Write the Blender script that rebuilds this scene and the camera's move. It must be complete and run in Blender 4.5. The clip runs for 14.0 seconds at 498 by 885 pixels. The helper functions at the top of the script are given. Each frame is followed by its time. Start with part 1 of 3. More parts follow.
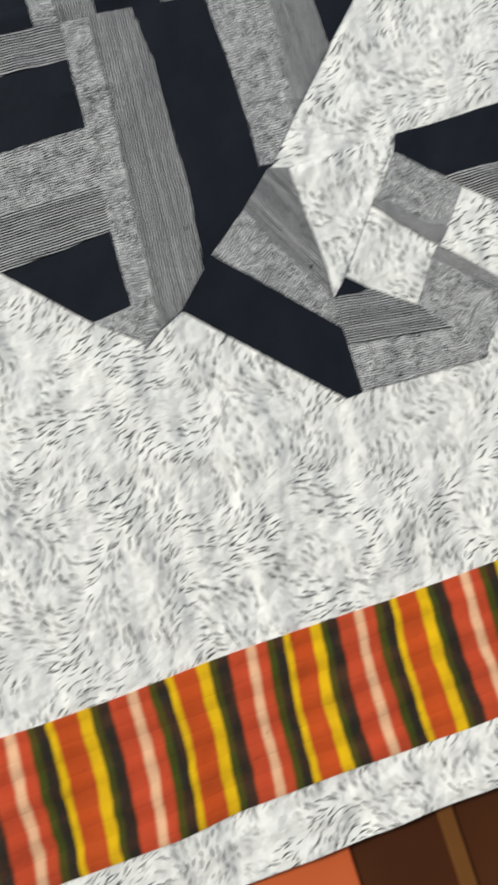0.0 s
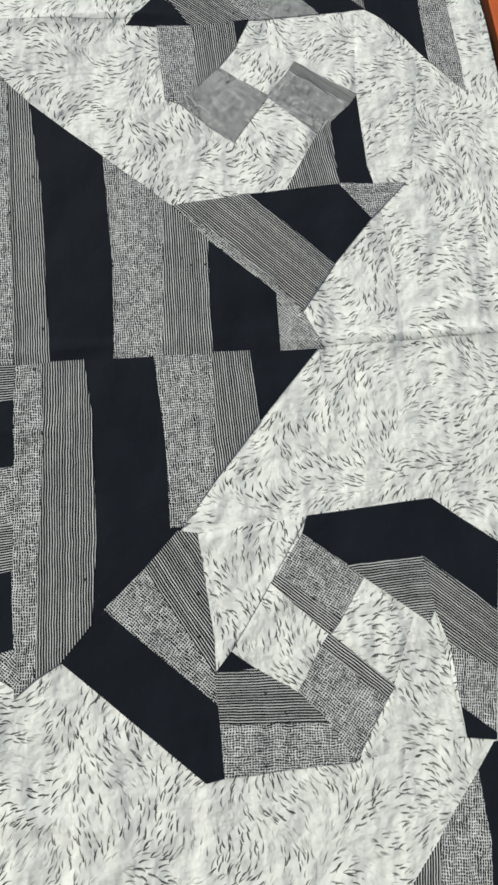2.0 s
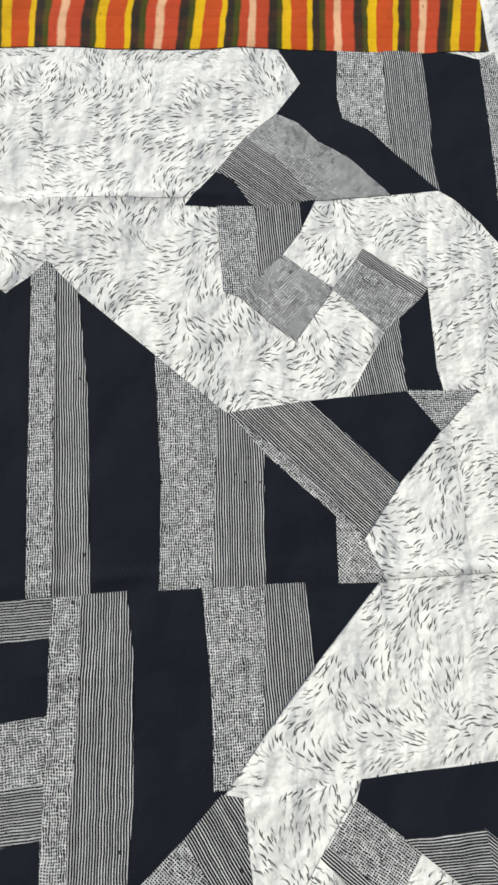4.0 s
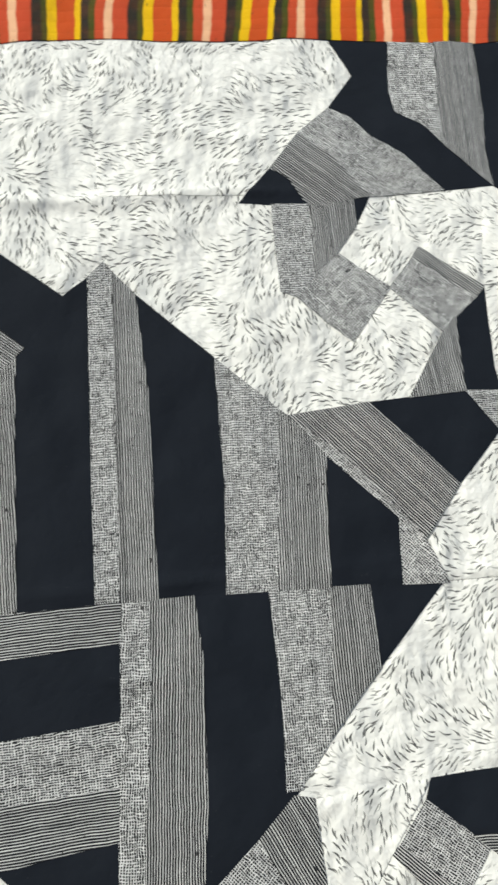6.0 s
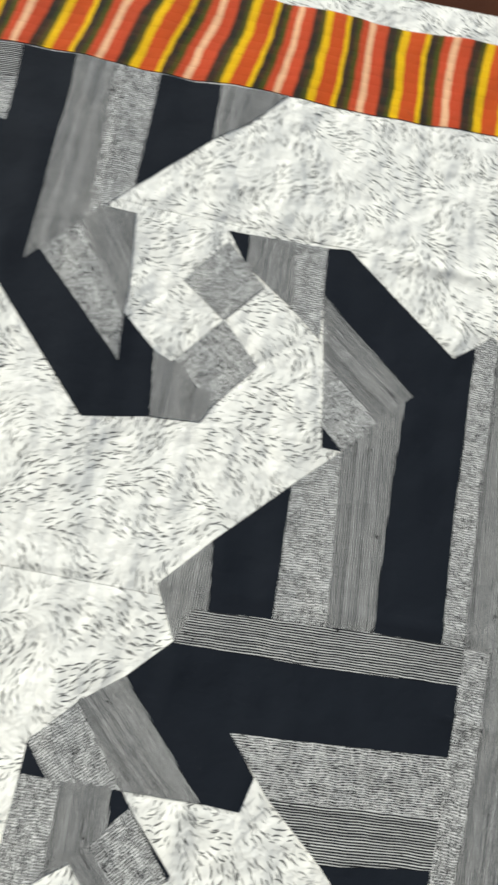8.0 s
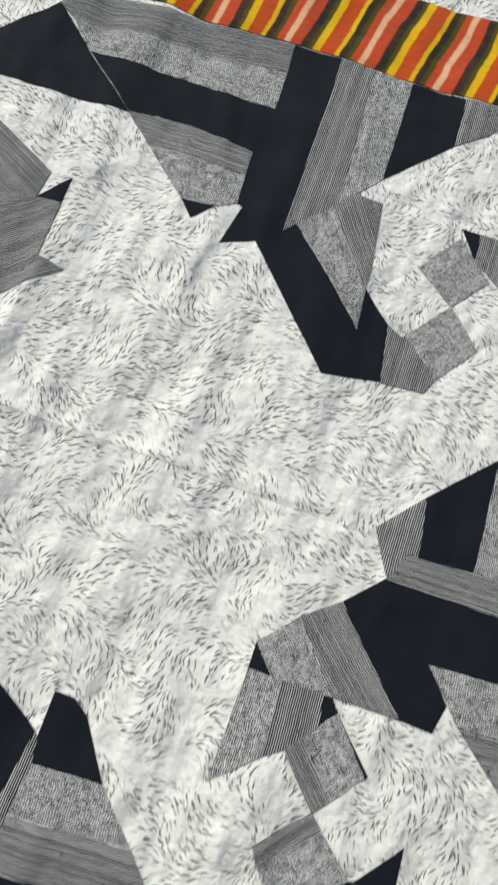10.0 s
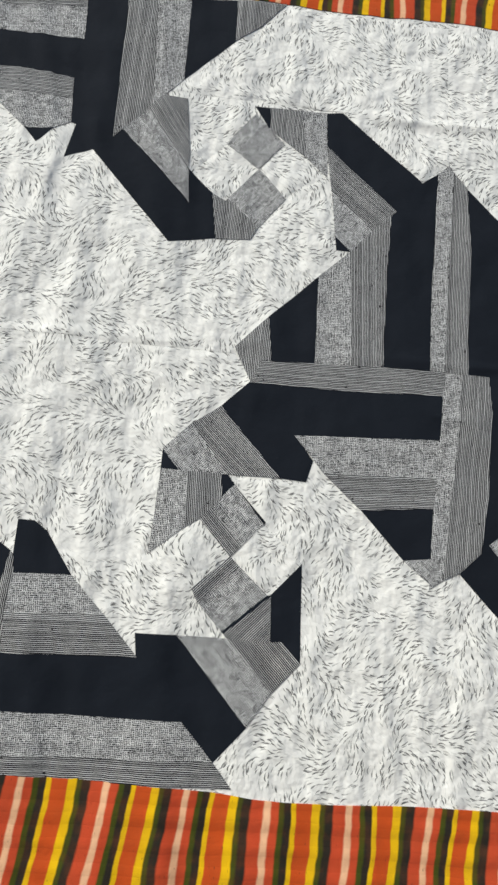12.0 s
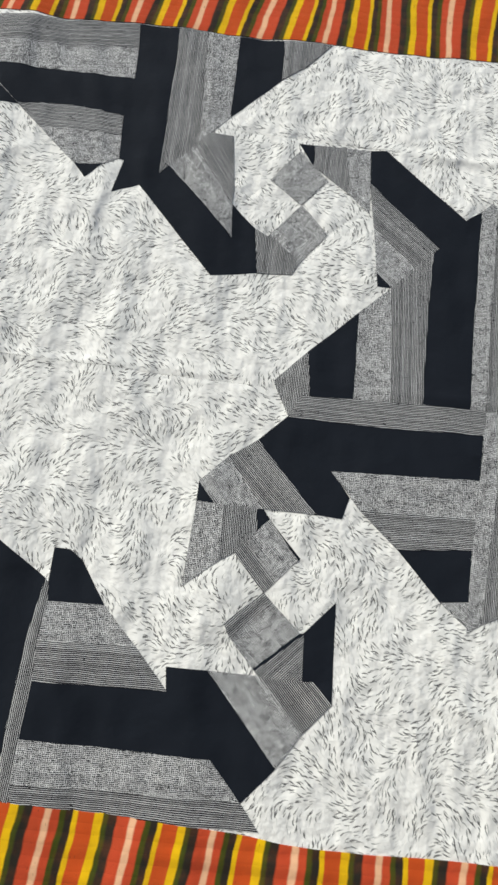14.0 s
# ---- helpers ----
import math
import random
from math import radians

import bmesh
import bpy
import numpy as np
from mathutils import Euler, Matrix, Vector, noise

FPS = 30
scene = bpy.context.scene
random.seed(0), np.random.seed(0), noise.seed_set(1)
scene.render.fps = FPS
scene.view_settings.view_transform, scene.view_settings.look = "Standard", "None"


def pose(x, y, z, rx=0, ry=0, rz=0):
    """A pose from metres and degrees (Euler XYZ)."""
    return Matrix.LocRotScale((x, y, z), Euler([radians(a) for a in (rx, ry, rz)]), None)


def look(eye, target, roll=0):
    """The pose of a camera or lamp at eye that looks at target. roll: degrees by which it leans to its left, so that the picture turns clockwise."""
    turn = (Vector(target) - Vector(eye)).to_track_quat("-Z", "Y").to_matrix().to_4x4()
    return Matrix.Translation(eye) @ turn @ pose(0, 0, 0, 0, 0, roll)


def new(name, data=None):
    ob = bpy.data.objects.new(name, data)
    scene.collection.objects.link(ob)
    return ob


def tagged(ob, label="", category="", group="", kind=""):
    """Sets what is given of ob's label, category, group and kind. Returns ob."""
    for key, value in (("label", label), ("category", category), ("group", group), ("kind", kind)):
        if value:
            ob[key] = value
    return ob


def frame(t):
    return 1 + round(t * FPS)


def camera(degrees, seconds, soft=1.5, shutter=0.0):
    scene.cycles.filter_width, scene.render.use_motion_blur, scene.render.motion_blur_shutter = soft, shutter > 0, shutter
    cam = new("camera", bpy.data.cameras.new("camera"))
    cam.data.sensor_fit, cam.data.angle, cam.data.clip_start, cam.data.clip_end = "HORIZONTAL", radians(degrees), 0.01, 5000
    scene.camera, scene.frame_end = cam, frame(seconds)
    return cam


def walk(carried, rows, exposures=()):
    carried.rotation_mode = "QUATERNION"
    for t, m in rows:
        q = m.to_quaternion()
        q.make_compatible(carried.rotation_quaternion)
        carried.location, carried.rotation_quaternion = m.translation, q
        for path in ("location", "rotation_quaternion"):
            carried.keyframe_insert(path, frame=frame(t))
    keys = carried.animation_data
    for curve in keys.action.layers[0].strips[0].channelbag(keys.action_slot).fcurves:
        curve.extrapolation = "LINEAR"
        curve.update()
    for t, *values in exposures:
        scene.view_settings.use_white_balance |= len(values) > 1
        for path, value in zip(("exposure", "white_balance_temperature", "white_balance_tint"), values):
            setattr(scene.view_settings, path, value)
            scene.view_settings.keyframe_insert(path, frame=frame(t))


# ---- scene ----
cam = camera(41.3, 14.0, soft=2.7, shutter=0.5)
# seconds, eye in metres, turn in degrees
PATH = [
    (0.0, 0.0808, -0.0242, 0.7825, 4.78, -5.10, -18.21),
    (0.5, 0.1752, 0.0167, 0.7831, 7.49, -6.83, -17.78),
    (1.0, 0.2479, 0.1465, 0.8209, 9.02, -5.35, -11.81),
    (1.5, 0.2946, 0.2119, 0.8463, 11.53, -4.75, -9.56),
    (2.0, 0.2987, 0.2518, 0.8577, 12.80, -5.17, -7.54),
    (2.5, 0.2971, 0.2829, 0.8568, 11.95, -4.11, -5.66),
    (3.0, 0.2807, 0.3940, 0.8646, 13.26, -5.04, -3.50),
    (3.2, 0.2758, 0.4436, 0.8614, 13.53, -5.43, -3.15),
    (5.3, 0.2648, 0.5990, 0.8462, 11.37, -4.61, -8.23),
    (5.5, 0.2379, 0.5917, 0.8514, 11.43, -5.49, -8.05),
    (6.0, 0.1853, 0.5991, 0.8453, 11.18, -5.50, -5.47),
    (6.5, 0.1129, 0.5969, 0.8450, 11.71, -4.14, -1.89),
    (7.0, -0.0215, 0.6056, 0.8488, 12.28, -5.38, 1.96),
    (7.5, -0.1274, 0.6036, 0.8527, 11.91, -4.16, 4.67),
    (8.0, -0.2543, 0.5778, 0.8901, 13.13, -4.65, 9.53),
    (8.5, -0.3796, 0.5323, 0.9154, 13.82, -5.06, 14.13),
    (9.0, -0.4769, 0.5092, 0.9361, 14.34, -6.15, 17.32),
    (9.2, -0.5021, 0.5032, 0.9413, 14.40, -4.39, 18.80),
    (11.3, -0.4010, 0.2213, 1.1502, 10.95, -1.40, 11.40),
    (11.5, -0.3648, 0.2004, 1.1894, 11.31, -1.79, 9.31),
    (12.0, -0.3377, 0.1703, 1.2129, 10.61, -4.27, 4.02),
    (12.5, -0.3334, 0.1648, 1.2315, 10.93, -2.98, 4.02),
    (13.0, -0.3446, 0.1586, 1.2309, 11.99, -3.15, 4.49),
    (13.5, -0.3458, 0.1763, 1.2292, 12.01, -2.97, 5.19),
    (14.0, -0.3504, 0.1932, 1.2148, 12.36, -1.94, 6.07),
]
LIGHTEN = [(0.0, 0.27, 6500, 10), (2.0, 0.17, 6500, 6), (3.2, 0.3, 6500, 10), (5.3, 0.46, 6590, 8), (7.0, 0.5, 6680, 6), (8.3, 0.43, 6620, 7), (9.0, 0.28, 6580, 8), (11.3, 0.21, 6500, 10), (12.5, 0.25, 6500, 10), (14.0, 0.25, 6500, 10)]  # seconds, stops, white balance
walk(cam, [(t, pose(x, y, z, rx, ry, rz)) for t, x, y, z, rx, ry, rz in PATH], LIGHTEN)

# ---- light: bright overcast daylight ----
world = bpy.data.worlds.new("sky")
scene.world = world
world.use_nodes = True
wn = world.node_tree.nodes
sky = wn.new("ShaderNodeTexSky")
sky.sky_type, sky.sun_disc = "NISHITA", False
sky.sun_elevation, sky.sun_rotation = radians(40), radians(-50)
world.node_tree.links.new(sky.outputs["Color"], wn["Background"].inputs["Color"])
wn["Background"].inputs["Strength"].default_value = 0.075
sun = new("sun", bpy.data.lights.new("sun", "SUN"))
sun.data.energy, sun.data.angle, sun.data.color = 3.1, radians(9), (0.98, 0.965, 0.85)
sun.matrix_world = look((-3.6, 3.0, 4.0), (0, 0, 0))


# ---- materials ----
class Tree:
    """A node material, put together by short calls."""

    def __init__(self, name):
        self.mat = bpy.data.materials.new(name)
        self.mat.use_nodes = True
        self.nodes, self.links = self.mat.node_tree.nodes, self.mat.node_tree.links
        self.bsdf = self.nodes["Principled BSDF"]
        self.bsdf.inputs["Specular IOR Level"].default_value = 0.15

    def put(self, socket, value):
        if isinstance(value, bpy.types.NodeSocket):
            self.links.new(value, socket)
        else:
            socket.default_value = value

    def math(self, op, a, b=0.0, c=0.0):
        n = self.nodes.new("ShaderNodeMath")
        n.operation = op
        for socket, value in zip(n.inputs, (a, b, c)):
            self.put(socket, value)
        return n.outputs[0]

    def vec(self, op, a, b=(0, 0, 0)):
        n = self.nodes.new("ShaderNodeVectorMath")
        n.operation = op
        self.put(n.inputs[0], a)
        self.put(n.inputs[3] if op == "SCALE" else n.inputs[1], b)
        return n.outputs[0]

    def split(self, v):
        n = self.nodes.new("ShaderNodeSeparateXYZ")
        self.put(n.inputs[0], v)
        return n.outputs

    def join(self, x, y, z=0.0):
        n = self.nodes.new("ShaderNodeCombineXYZ")
        for socket, value in zip(n.inputs, (x, y, z)):
            self.put(socket, value)
        return n.outputs[0]

    def noise(self, v, scale, detail=2.0, rough=0.5):
        n = self.nodes.new("ShaderNodeTexNoise")
        self.put(n.inputs["Vector"], v)
        n.inputs["Scale"].default_value = scale
        n.inputs["Detail"].default_value = detail
        n.inputs["Roughness"].default_value = rough
        return n.outputs["Fac"]

    def white(self, v):
        n = self.nodes.new("ShaderNodeTexWhiteNoise")
        self.put(n.inputs["Vector"], v)
        return n.outputs

    def ramp(self, value, low, high, to_low=0.0, to_high=1.0):
        n = self.nodes.new("ShaderNodeMapRange")
        n.interpolation_type = "SMOOTHSTEP"
        for socket, v in zip(n.inputs, (value, low, high, to_low, to_high)):
            self.put(socket, v)
        return n.outputs[0]

    def mix(self, fac, a, b):
        n = self.nodes.new("ShaderNodeMix")
        n.data_type = "RGBA"
        self.put(n.inputs[0], fac)
        self.put(n.inputs[6], a)
        self.put(n.inputs[7], b)
        return n.outputs[2]

    def uv(self):
        return self.nodes.new("ShaderNodeUVMap").outputs[0]

    def place(self):
        return self.nodes.new("ShaderNodeTexCoord").outputs["Object"]

    def rnd(self):
        return self.nodes.new("ShaderNodeObjectInfo").outputs["Random"]

    def bump(self, height, depth, strength=0.6):
        n = self.nodes.new("ShaderNodeBump")
        n.inputs["Strength"].default_value = strength
        n.inputs["Distance"].default_value = depth
        self.put(n.inputs["Height"], height)
        self.links.new(n.outputs[0], self.bsdf.inputs["Normal"])

    def done(self, colour, rough=0.9, sheen=0.0):
        self.put(self.bsdf.inputs["Base Color"], colour)
        self.put(self.bsdf.inputs["Roughness"], rough)
        self.bsdf.inputs["Sheen Weight"].default_value = sheen
        return self.mat


def dashes(t, flat, shift, cell, half, wide, keep):
    """Short bent brush marks on cotton, thick at one end, which turn together in slow swirls."""
    p = t.vec("ADD", flat, shift)
    n = t.nodes.new("ShaderNodeTexVoronoi")
    n.voronoi_dimensions = "2D"
    t.put(n.inputs["Vector"], p)
    n.inputs["Scale"].default_value = 1 / cell
    n.inputs["Randomness"].default_value = 0.9
    centre = n.outputs["Position"]
    off = t.split(t.vec("SUBTRACT", p, centre))
    swirl = t.math("MULTIPLY_ADD", t.noise(t.vec("SUBTRACT", centre, shift), 6.0, 1.0), 10.0, -3.4)
    jitter = t.white(t.vec("SCALE", centre, 97.0))
    rgb = t.split(jitter["Color"])
    angle = t.math("ADD", swirl, t.math("MULTIPLY", rgb[0], 0.80))
    c, s = t.math("COSINE", angle), t.math("SINE", angle)
    a = t.math("ADD", t.math("MULTIPLY", off[0], c), t.math("MULTIPLY", off[1], s))
    b = t.math("SUBTRACT", t.math("MULTIPLY", off[1], c), t.math("MULTIPLY", off[0], s))
    bend = t.math("MULTIPLY", t.math("MULTIPLY", a, a), t.math("MULTIPLY_ADD", rgb[1], 100.0, -38.0))
    b = t.math("ABSOLUTE", t.math("SUBTRACT", b, bend))
    along = t.math("DIVIDE", a, t.math("MULTIPLY_ADD", rgb[2], half * 0.7, half * 0.6))
    taper = t.math("MULTIPLY_ADD", along, 0.45, 0.75)
    edge = t.math("MULTIPLY", t.math("MULTIPLY", t.math("SUBTRACT", 1.0, t.math("MULTIPLY", along, along)), taper), wide)
    mark = t.ramp(t.math("SUBTRACT", edge, b), -wide * 0.25, wide * 0.45)
    there = t.math("LESS_THAN", jitter["Value"], keep)
    return t.math("MULTIPLY", mark, there)


def brushed_white():
    t = Tree("brushed_white_cotton")
    whole = t.place()
    flat = t.split(whole)
    whole = t.join(flat[0], flat[1])
    turn = t.math("MULTIPLY", t.math("FLOOR", t.math("MULTIPLY", t.rnd(), 3.99)), 1.5708)  # each piece is cut from another stretch of the print
    c, s = t.math("COSINE", turn), t.math("SINE", turn)
    p = t.join(t.math("SUBTRACT", t.math("MULTIPLY", flat[0], c), t.math("MULTIPLY", flat[1], s)),
               t.math("ADD", t.math("MULTIPLY", flat[0], s), t.math("MULTIPLY", flat[1], c)))
    p = t.vec("ADD", p, t.join(t.math("MULTIPLY", t.rnd(), 31.0), t.math("MULTIPLY", t.rnd(), 17.0)))
    patchy = t.noise(p, 21.0, 2.0)
    one = dashes(t, p, (0.0, 0.0, 0.0), 0.0132, 0.0086, 0.00142, 0.84)
    two = dashes(t, p, (3.3, 1.7, 0.0), 0.0126, 0.0082, 0.00128, 0.76)
    six = dashes(t, p, (7.1, 5.2, 0.0), 0.0120, 0.0072, 0.00112, 0.62)
    ink = t.math("MAXIMUM", t.math("MULTIPLY", one, 0.97), t.math("MULTIPLY", two, 0.90))
    ink = t.math("MAXIMUM", ink, t.math("MULTIPLY", six, 0.72))
    ink = t.math("MULTIPLY", ink, t.ramp(patchy, 0.38, 0.54, 0.12, 1.0))
    smudge = t.ramp(t.noise(p, 55.0, 3.0, 0.6), 0.48, 0.80)
    cloth = t.mix(t.math("MULTIPLY", smudge, 0.34), (0.845, 0.836, 0.806, 1), (0.50, 0.50, 0.495, 1))
    colour = t.mix(ink, cloth, (0.022, 0.023, 0.026, 1))
    grain = t.noise(p, 1400.0, 1.0)
    rumple = t.noise(t.vec("MULTIPLY", whole, (19.0, 7.0, 1.0)), 1.0, 2.0)
    soft_folds = t.math("ADD", t.math("MULTIPLY", t.noise(whole, 28.0, 3.0), 14.0), t.math("MULTIPLY", rumple, 21.0))
    t.bump(t.math("ADD", grain, soft_folds), 0.0009, 0.85)
    return t.done(colour, 0.92, 0.05)


def black_cotton():
    t = Tree("black_cotton")
    p = t.place()
    fade = t.noise(p, 14.0, 3.0)
    lint = t.ramp(t.noise(p, 260.0, 2.0), 0.68, 0.80)
    colour = t.mix(fade, (0.0062, 0.0086, 0.0138, 1), (0.0102, 0.0134, 0.0202, 1))
    colour = t.mix(t.math("MULTIPLY", lint, 0.10), colour, (0.1, 0.1, 0.1, 1))
    t.bump(t.math("ADD", t.noise(p, 1500.0, 1.0), t.math("MULTIPLY", t.noise(p, 45.0, 3.0), 5.0)), 0.0009, 0.5)
    return t.done(colour, 0.86, 0.0)


LINE = 0.0032  # pitch of the printed lines


def pin_striped():
    t = Tree("pin_striped_cotton")
    uv = t.split(t.uv())
    shift = t.math("MULTIPLY", t.rnd(), 40.0)
    wave = t.noise(t.join(t.math("MULTIPLY", uv[0], 22.0), t.math("MULTIPLY", uv[1], 9.0), shift), 1.0, 2.0)
    ripple = t.noise(t.join(t.math("MULTIPLY", uv[0], 26.0), t.math("MULTIPLY", uv[1], 42.0), shift), 1.0, 1.0)
    wave = t.math("ADD", t.math("MULTIPLY", wave, 0.0045), t.math("MULTIPLY", ripple, 0.0022))
    u = t.math("DIVIDE", t.math("ADD", uv[0], wave), LINE)
    row = t.math("FLOOR", u)
    own = t.white(t.join(row, shift))["Value"]
    part = t.math("ABSOLUTE", t.math("SUBTRACT", t.math("FRACT", u), 0.5))
    worn = t.noise(t.join(t.math("MULTIPLY", row, 3.1), t.math("MULTIPLY", uv[1], 60.0), shift), 1.0, 3.0)
    width = t.math("ADD", t.math("MULTIPLY_ADD", own, 0.05, 0.130), t.math("MULTIPLY", t.math("SUBTRACT", worn, 0.5), 0.16))
    light = t.ramp(t.math("SUBTRACT", width, part), -0.05, 0.05)
    pale = t.mix(own, (0.52, 0.52, 0.525, 1), (0.68, 0.68, 0.68, 1))
    colour = t.mix(light, (0.007, 0.008, 0.011, 1), pale)
    p = t.place()
    colour = t.mix(t.math("MULTIPLY", t.noise(p, 25.0, 2.0), 0.07), colour, (0.13, 0.13, 0.132, 1))
    knot = t.ramp(t.noise(t.join(t.math("MULTIPLY", uv[0], 170.0), t.math("MULTIPLY", uv[1], 120.0), shift), 1.0, 0.0), 0.80, 0.86)
    colour = t.mix(t.math("MULTIPLY", knot, 0.9), colour, (0.006, 0.006, 0.008, 1))
    t.bump(t.math("ADD", t.noise(p, 1400.0, 1.0), t.math("MULTIPLY", t.noise(p, 50.0, 3.0), 5.0)), 0.0009, 0.5)
    return t.done(colour, 0.92, 0.05)


def slub_woven():
    t = Tree("slub_crosshatched_cotton")
    uv = t.split(t.uv())
    shift = t.math("MULTIPLY", t.rnd(), 40.0)
    wave = t.noise(t.join(t.math("MULTIPLY", uv[0], 75.0), t.math("MULTIPLY", uv[1], 60.0), shift), 1.0, 2.0)
    u = t.math("DIVIDE", t.math("ADD", uv[0], t.math("MULTIPLY", wave, 0.0056)), LINE * 0.92)
    v = t.math("DIVIDE", t.math("ADD", uv[1], t.math("MULTIPLY", wave, 0.0056)), LINE * 1.05)
    row, course = t.math("FLOOR", u), t.math("FLOOR", v)
    part = t.math("ABSOLUTE", t.math("SUBTRACT", t.math("FRACT", u), 0.5))
    step = t.math("ABSOLUTE", t.math("SUBTRACT", t.math("FRACT", v), 0.5))
    own = t.white(t.join(row, shift))["Value"]
    thick = t.noise(t.join(t.math("MULTIPLY", uv[0], 85.0), t.math("MULTIPLY", uv[1], 60.0), shift), 1.0, 2.0)  # slubs gather in small blocks
    gather = t.math("MULTIPLY_ADD", thick, 0.44, -0.22)
    warp = t.noise(t.join(t.math("MULTIPLY", row, 7.3), t.math("MULTIPLY", uv[1], 190.0), shift), 1.0, 1.0)
    weft = t.noise(t.join(t.math("MULTIPLY", uv[0], 210.0), t.math("MULTIPLY", course, 7.3), t.math("ADD", shift, 5.0)), 1.0, 1.0)
    lines = t.ramp(t.math("SUBTRACT", t.math("MULTIPLY_ADD", t.math("ADD", warp, gather), 0.34, -0.015), part), -0.06, 0.06)
    bars = t.ramp(t.math("SUBTRACT", t.math("MULTIPLY_ADD", t.math("ADD", weft, gather), 0.66, -0.225), step), -0.06, 0.06)
    both = t.math("MAXIMUM", lines, bars)
    pale = t.mix(own, (0.56, 0.56, 0.565, 1), (0.74, 0.74, 0.74, 1))
    colour = t.mix(both, (0.007, 0.008, 0.011, 1), pale)
    p = t.place()
    colour = t.mix(t.math("MULTIPLY", t.noise(p, 30.0, 2.0), 0.08), colour, (0.19, 0.19, 0.19, 1))
    t.bump(t.math("ADD", t.noise(p, 1400.0, 1.0), t.math("MULTIPLY", t.noise(p, 50.0, 3.0), 5.0)), 0.0009, 0.5)
    return t.done(colour, 0.92, 0.05)


PERIOD = 0.1386  # of the striped border


def striped_border():
    t = Tree("orange_striped_cotton")
    uv = t.split(t.uv())
    wob = t.noise(t.join(t.math("MULTIPLY", uv[0], 5.0), t.math("MULTIPLY", uv[1], 9.0)), 1.0, 2.0)
    fine = t.noise(t.join(t.math("MULTIPLY", uv[0], 60.0), t.math("MULTIPLY", uv[1], 40.0)), 1.0, 2.0)
    u = t.math("ADD", uv[0], t.math("ADD", t.math("MULTIPLY_ADD", wob, 0.014, -0.007), t.math("MULTIPLY_ADD", fine, 0.004, -0.002)))
    u = t.math("FRACT", t.math("DIVIDE", u, PERIOD))
    n = t.nodes.new("ShaderNodeValToRGB")
    peach, red, orange = (0.80, 0.46, 0.27, 1), (0.52, 0.064, 0.022, 1), (0.53, 0.072, 0.011, 1)
    green, dark, yellow = (0.050, 0.060, 0.006, 1), (0.022, 0.018, 0.013, 1), (0.76, 0.45, 0.004, 1)
    bands = [(0.0, peach), (0.030, peach), (0.052, red), (0.130, red), (0.150, green), (0.195, green), (0.22, dark), (0.285, dark),
             (0.302, yellow), (0.345, yellow), (0.362, orange), (0.538, orange), (0.554, yellow), (0.636, yellow), (0.655, green),
             (0.69, green), (0.72, dark), (0.795, dark), (0.82, red), (0.948, red), (0.970, peach)]
    e = n.color_ramp.elements
    while len(e) > 1:
        e.remove(e[0])
    e[0].position, e[0].color = bands[0]
    for at, c in bands[1:]:
        e.new(at).color = c
    t.put(n.inputs["Fac"], u)
    p = t.place()
    stain = t.ramp(t.noise(p, 40.0, 3.0), 0.35, 0.75, 0.0, 0.16)
    colour = t.mix(stain, n.outputs["Color"], (0.28, 0.07, 0.02, 1))
    fleck = t.math("MULTIPLY", t.ramp(t.noise(t.vec("MULTIPLY", p, (260.0, 90.0, 1.0)), 1.0, 1.0), 0.70, 0.78), 0.55)
    colour = t.mix(fleck, colour, (0.06, 0.03, 0.015, 1))
    tuck = t.math("SINE", t.math("MULTIPLY", t.math("ADD", uv[1], t.math("MULTIPLY", wob, 0.02)), 6.2832 / 0.036))
    tuck = t.math("POWER", t.math("ABSOLUTE", tuck), 0.35)
    t.bump(t.math("ADD", t.math("MULTIPLY", tuck, 0.8), t.math("ADD", t.math("MULTIPLY", fine, 2.0), t.noise(p, 900.0, 1.0))), 0.0016, 0.5)
    return t.done(colour, 0.85, 0.05)


def mat_cloth(name, dark, light):
    t = Tree(name)
    p = t.place()
    big = t.noise(p, 3.5, 3.0)
    weave = t.noise(t.vec("MULTIPLY", p, (300.0, 900.0, 1.0)), 1.0, 2.0)
    colour = t.mix(t.ramp(big, 0.3, 0.7), dark, light)
    colour = t.mix(t.math("MULTIPLY", weave, 0.3), colour, dark)
    t.bump(weave, 0.0012, 0.5)
    return t.done(colour, 0.6, 0.0)


def concrete():
    t = Tree("terrace_concrete")
    p = t.place()
    colour = t.mix(t.noise(p, 2.0, 6.0, 0.65), (0.20, 0.19, 0.18, 1), (0.36, 0.35, 0.33, 1))
    colour = t.mix(t.ramp(t.noise(p, 90.0, 3.0), 0.55, 0.75, 0.0, 0.4), colour, (0.15, 0.145, 0.14, 1))
    t.bump(t.noise(p, 150.0, 4.0), 0.004, 0.6)
    return t.done(colour, 0.9)


# dull grey surface for the added wall that blocks the southern sky
def plaster():
    t = Tree("blocker_plaster")
    p = t.place()
    colour = t.mix(t.noise(p, 1.3, 5.0, 0.6), (0.13, 0.12, 0.11, 1), (0.22, 0.205, 0.19, 1))
    t.bump(t.noise(p, 60.0, 4.0), 0.003, 0.5)
    return t.done(colour, 0.95)


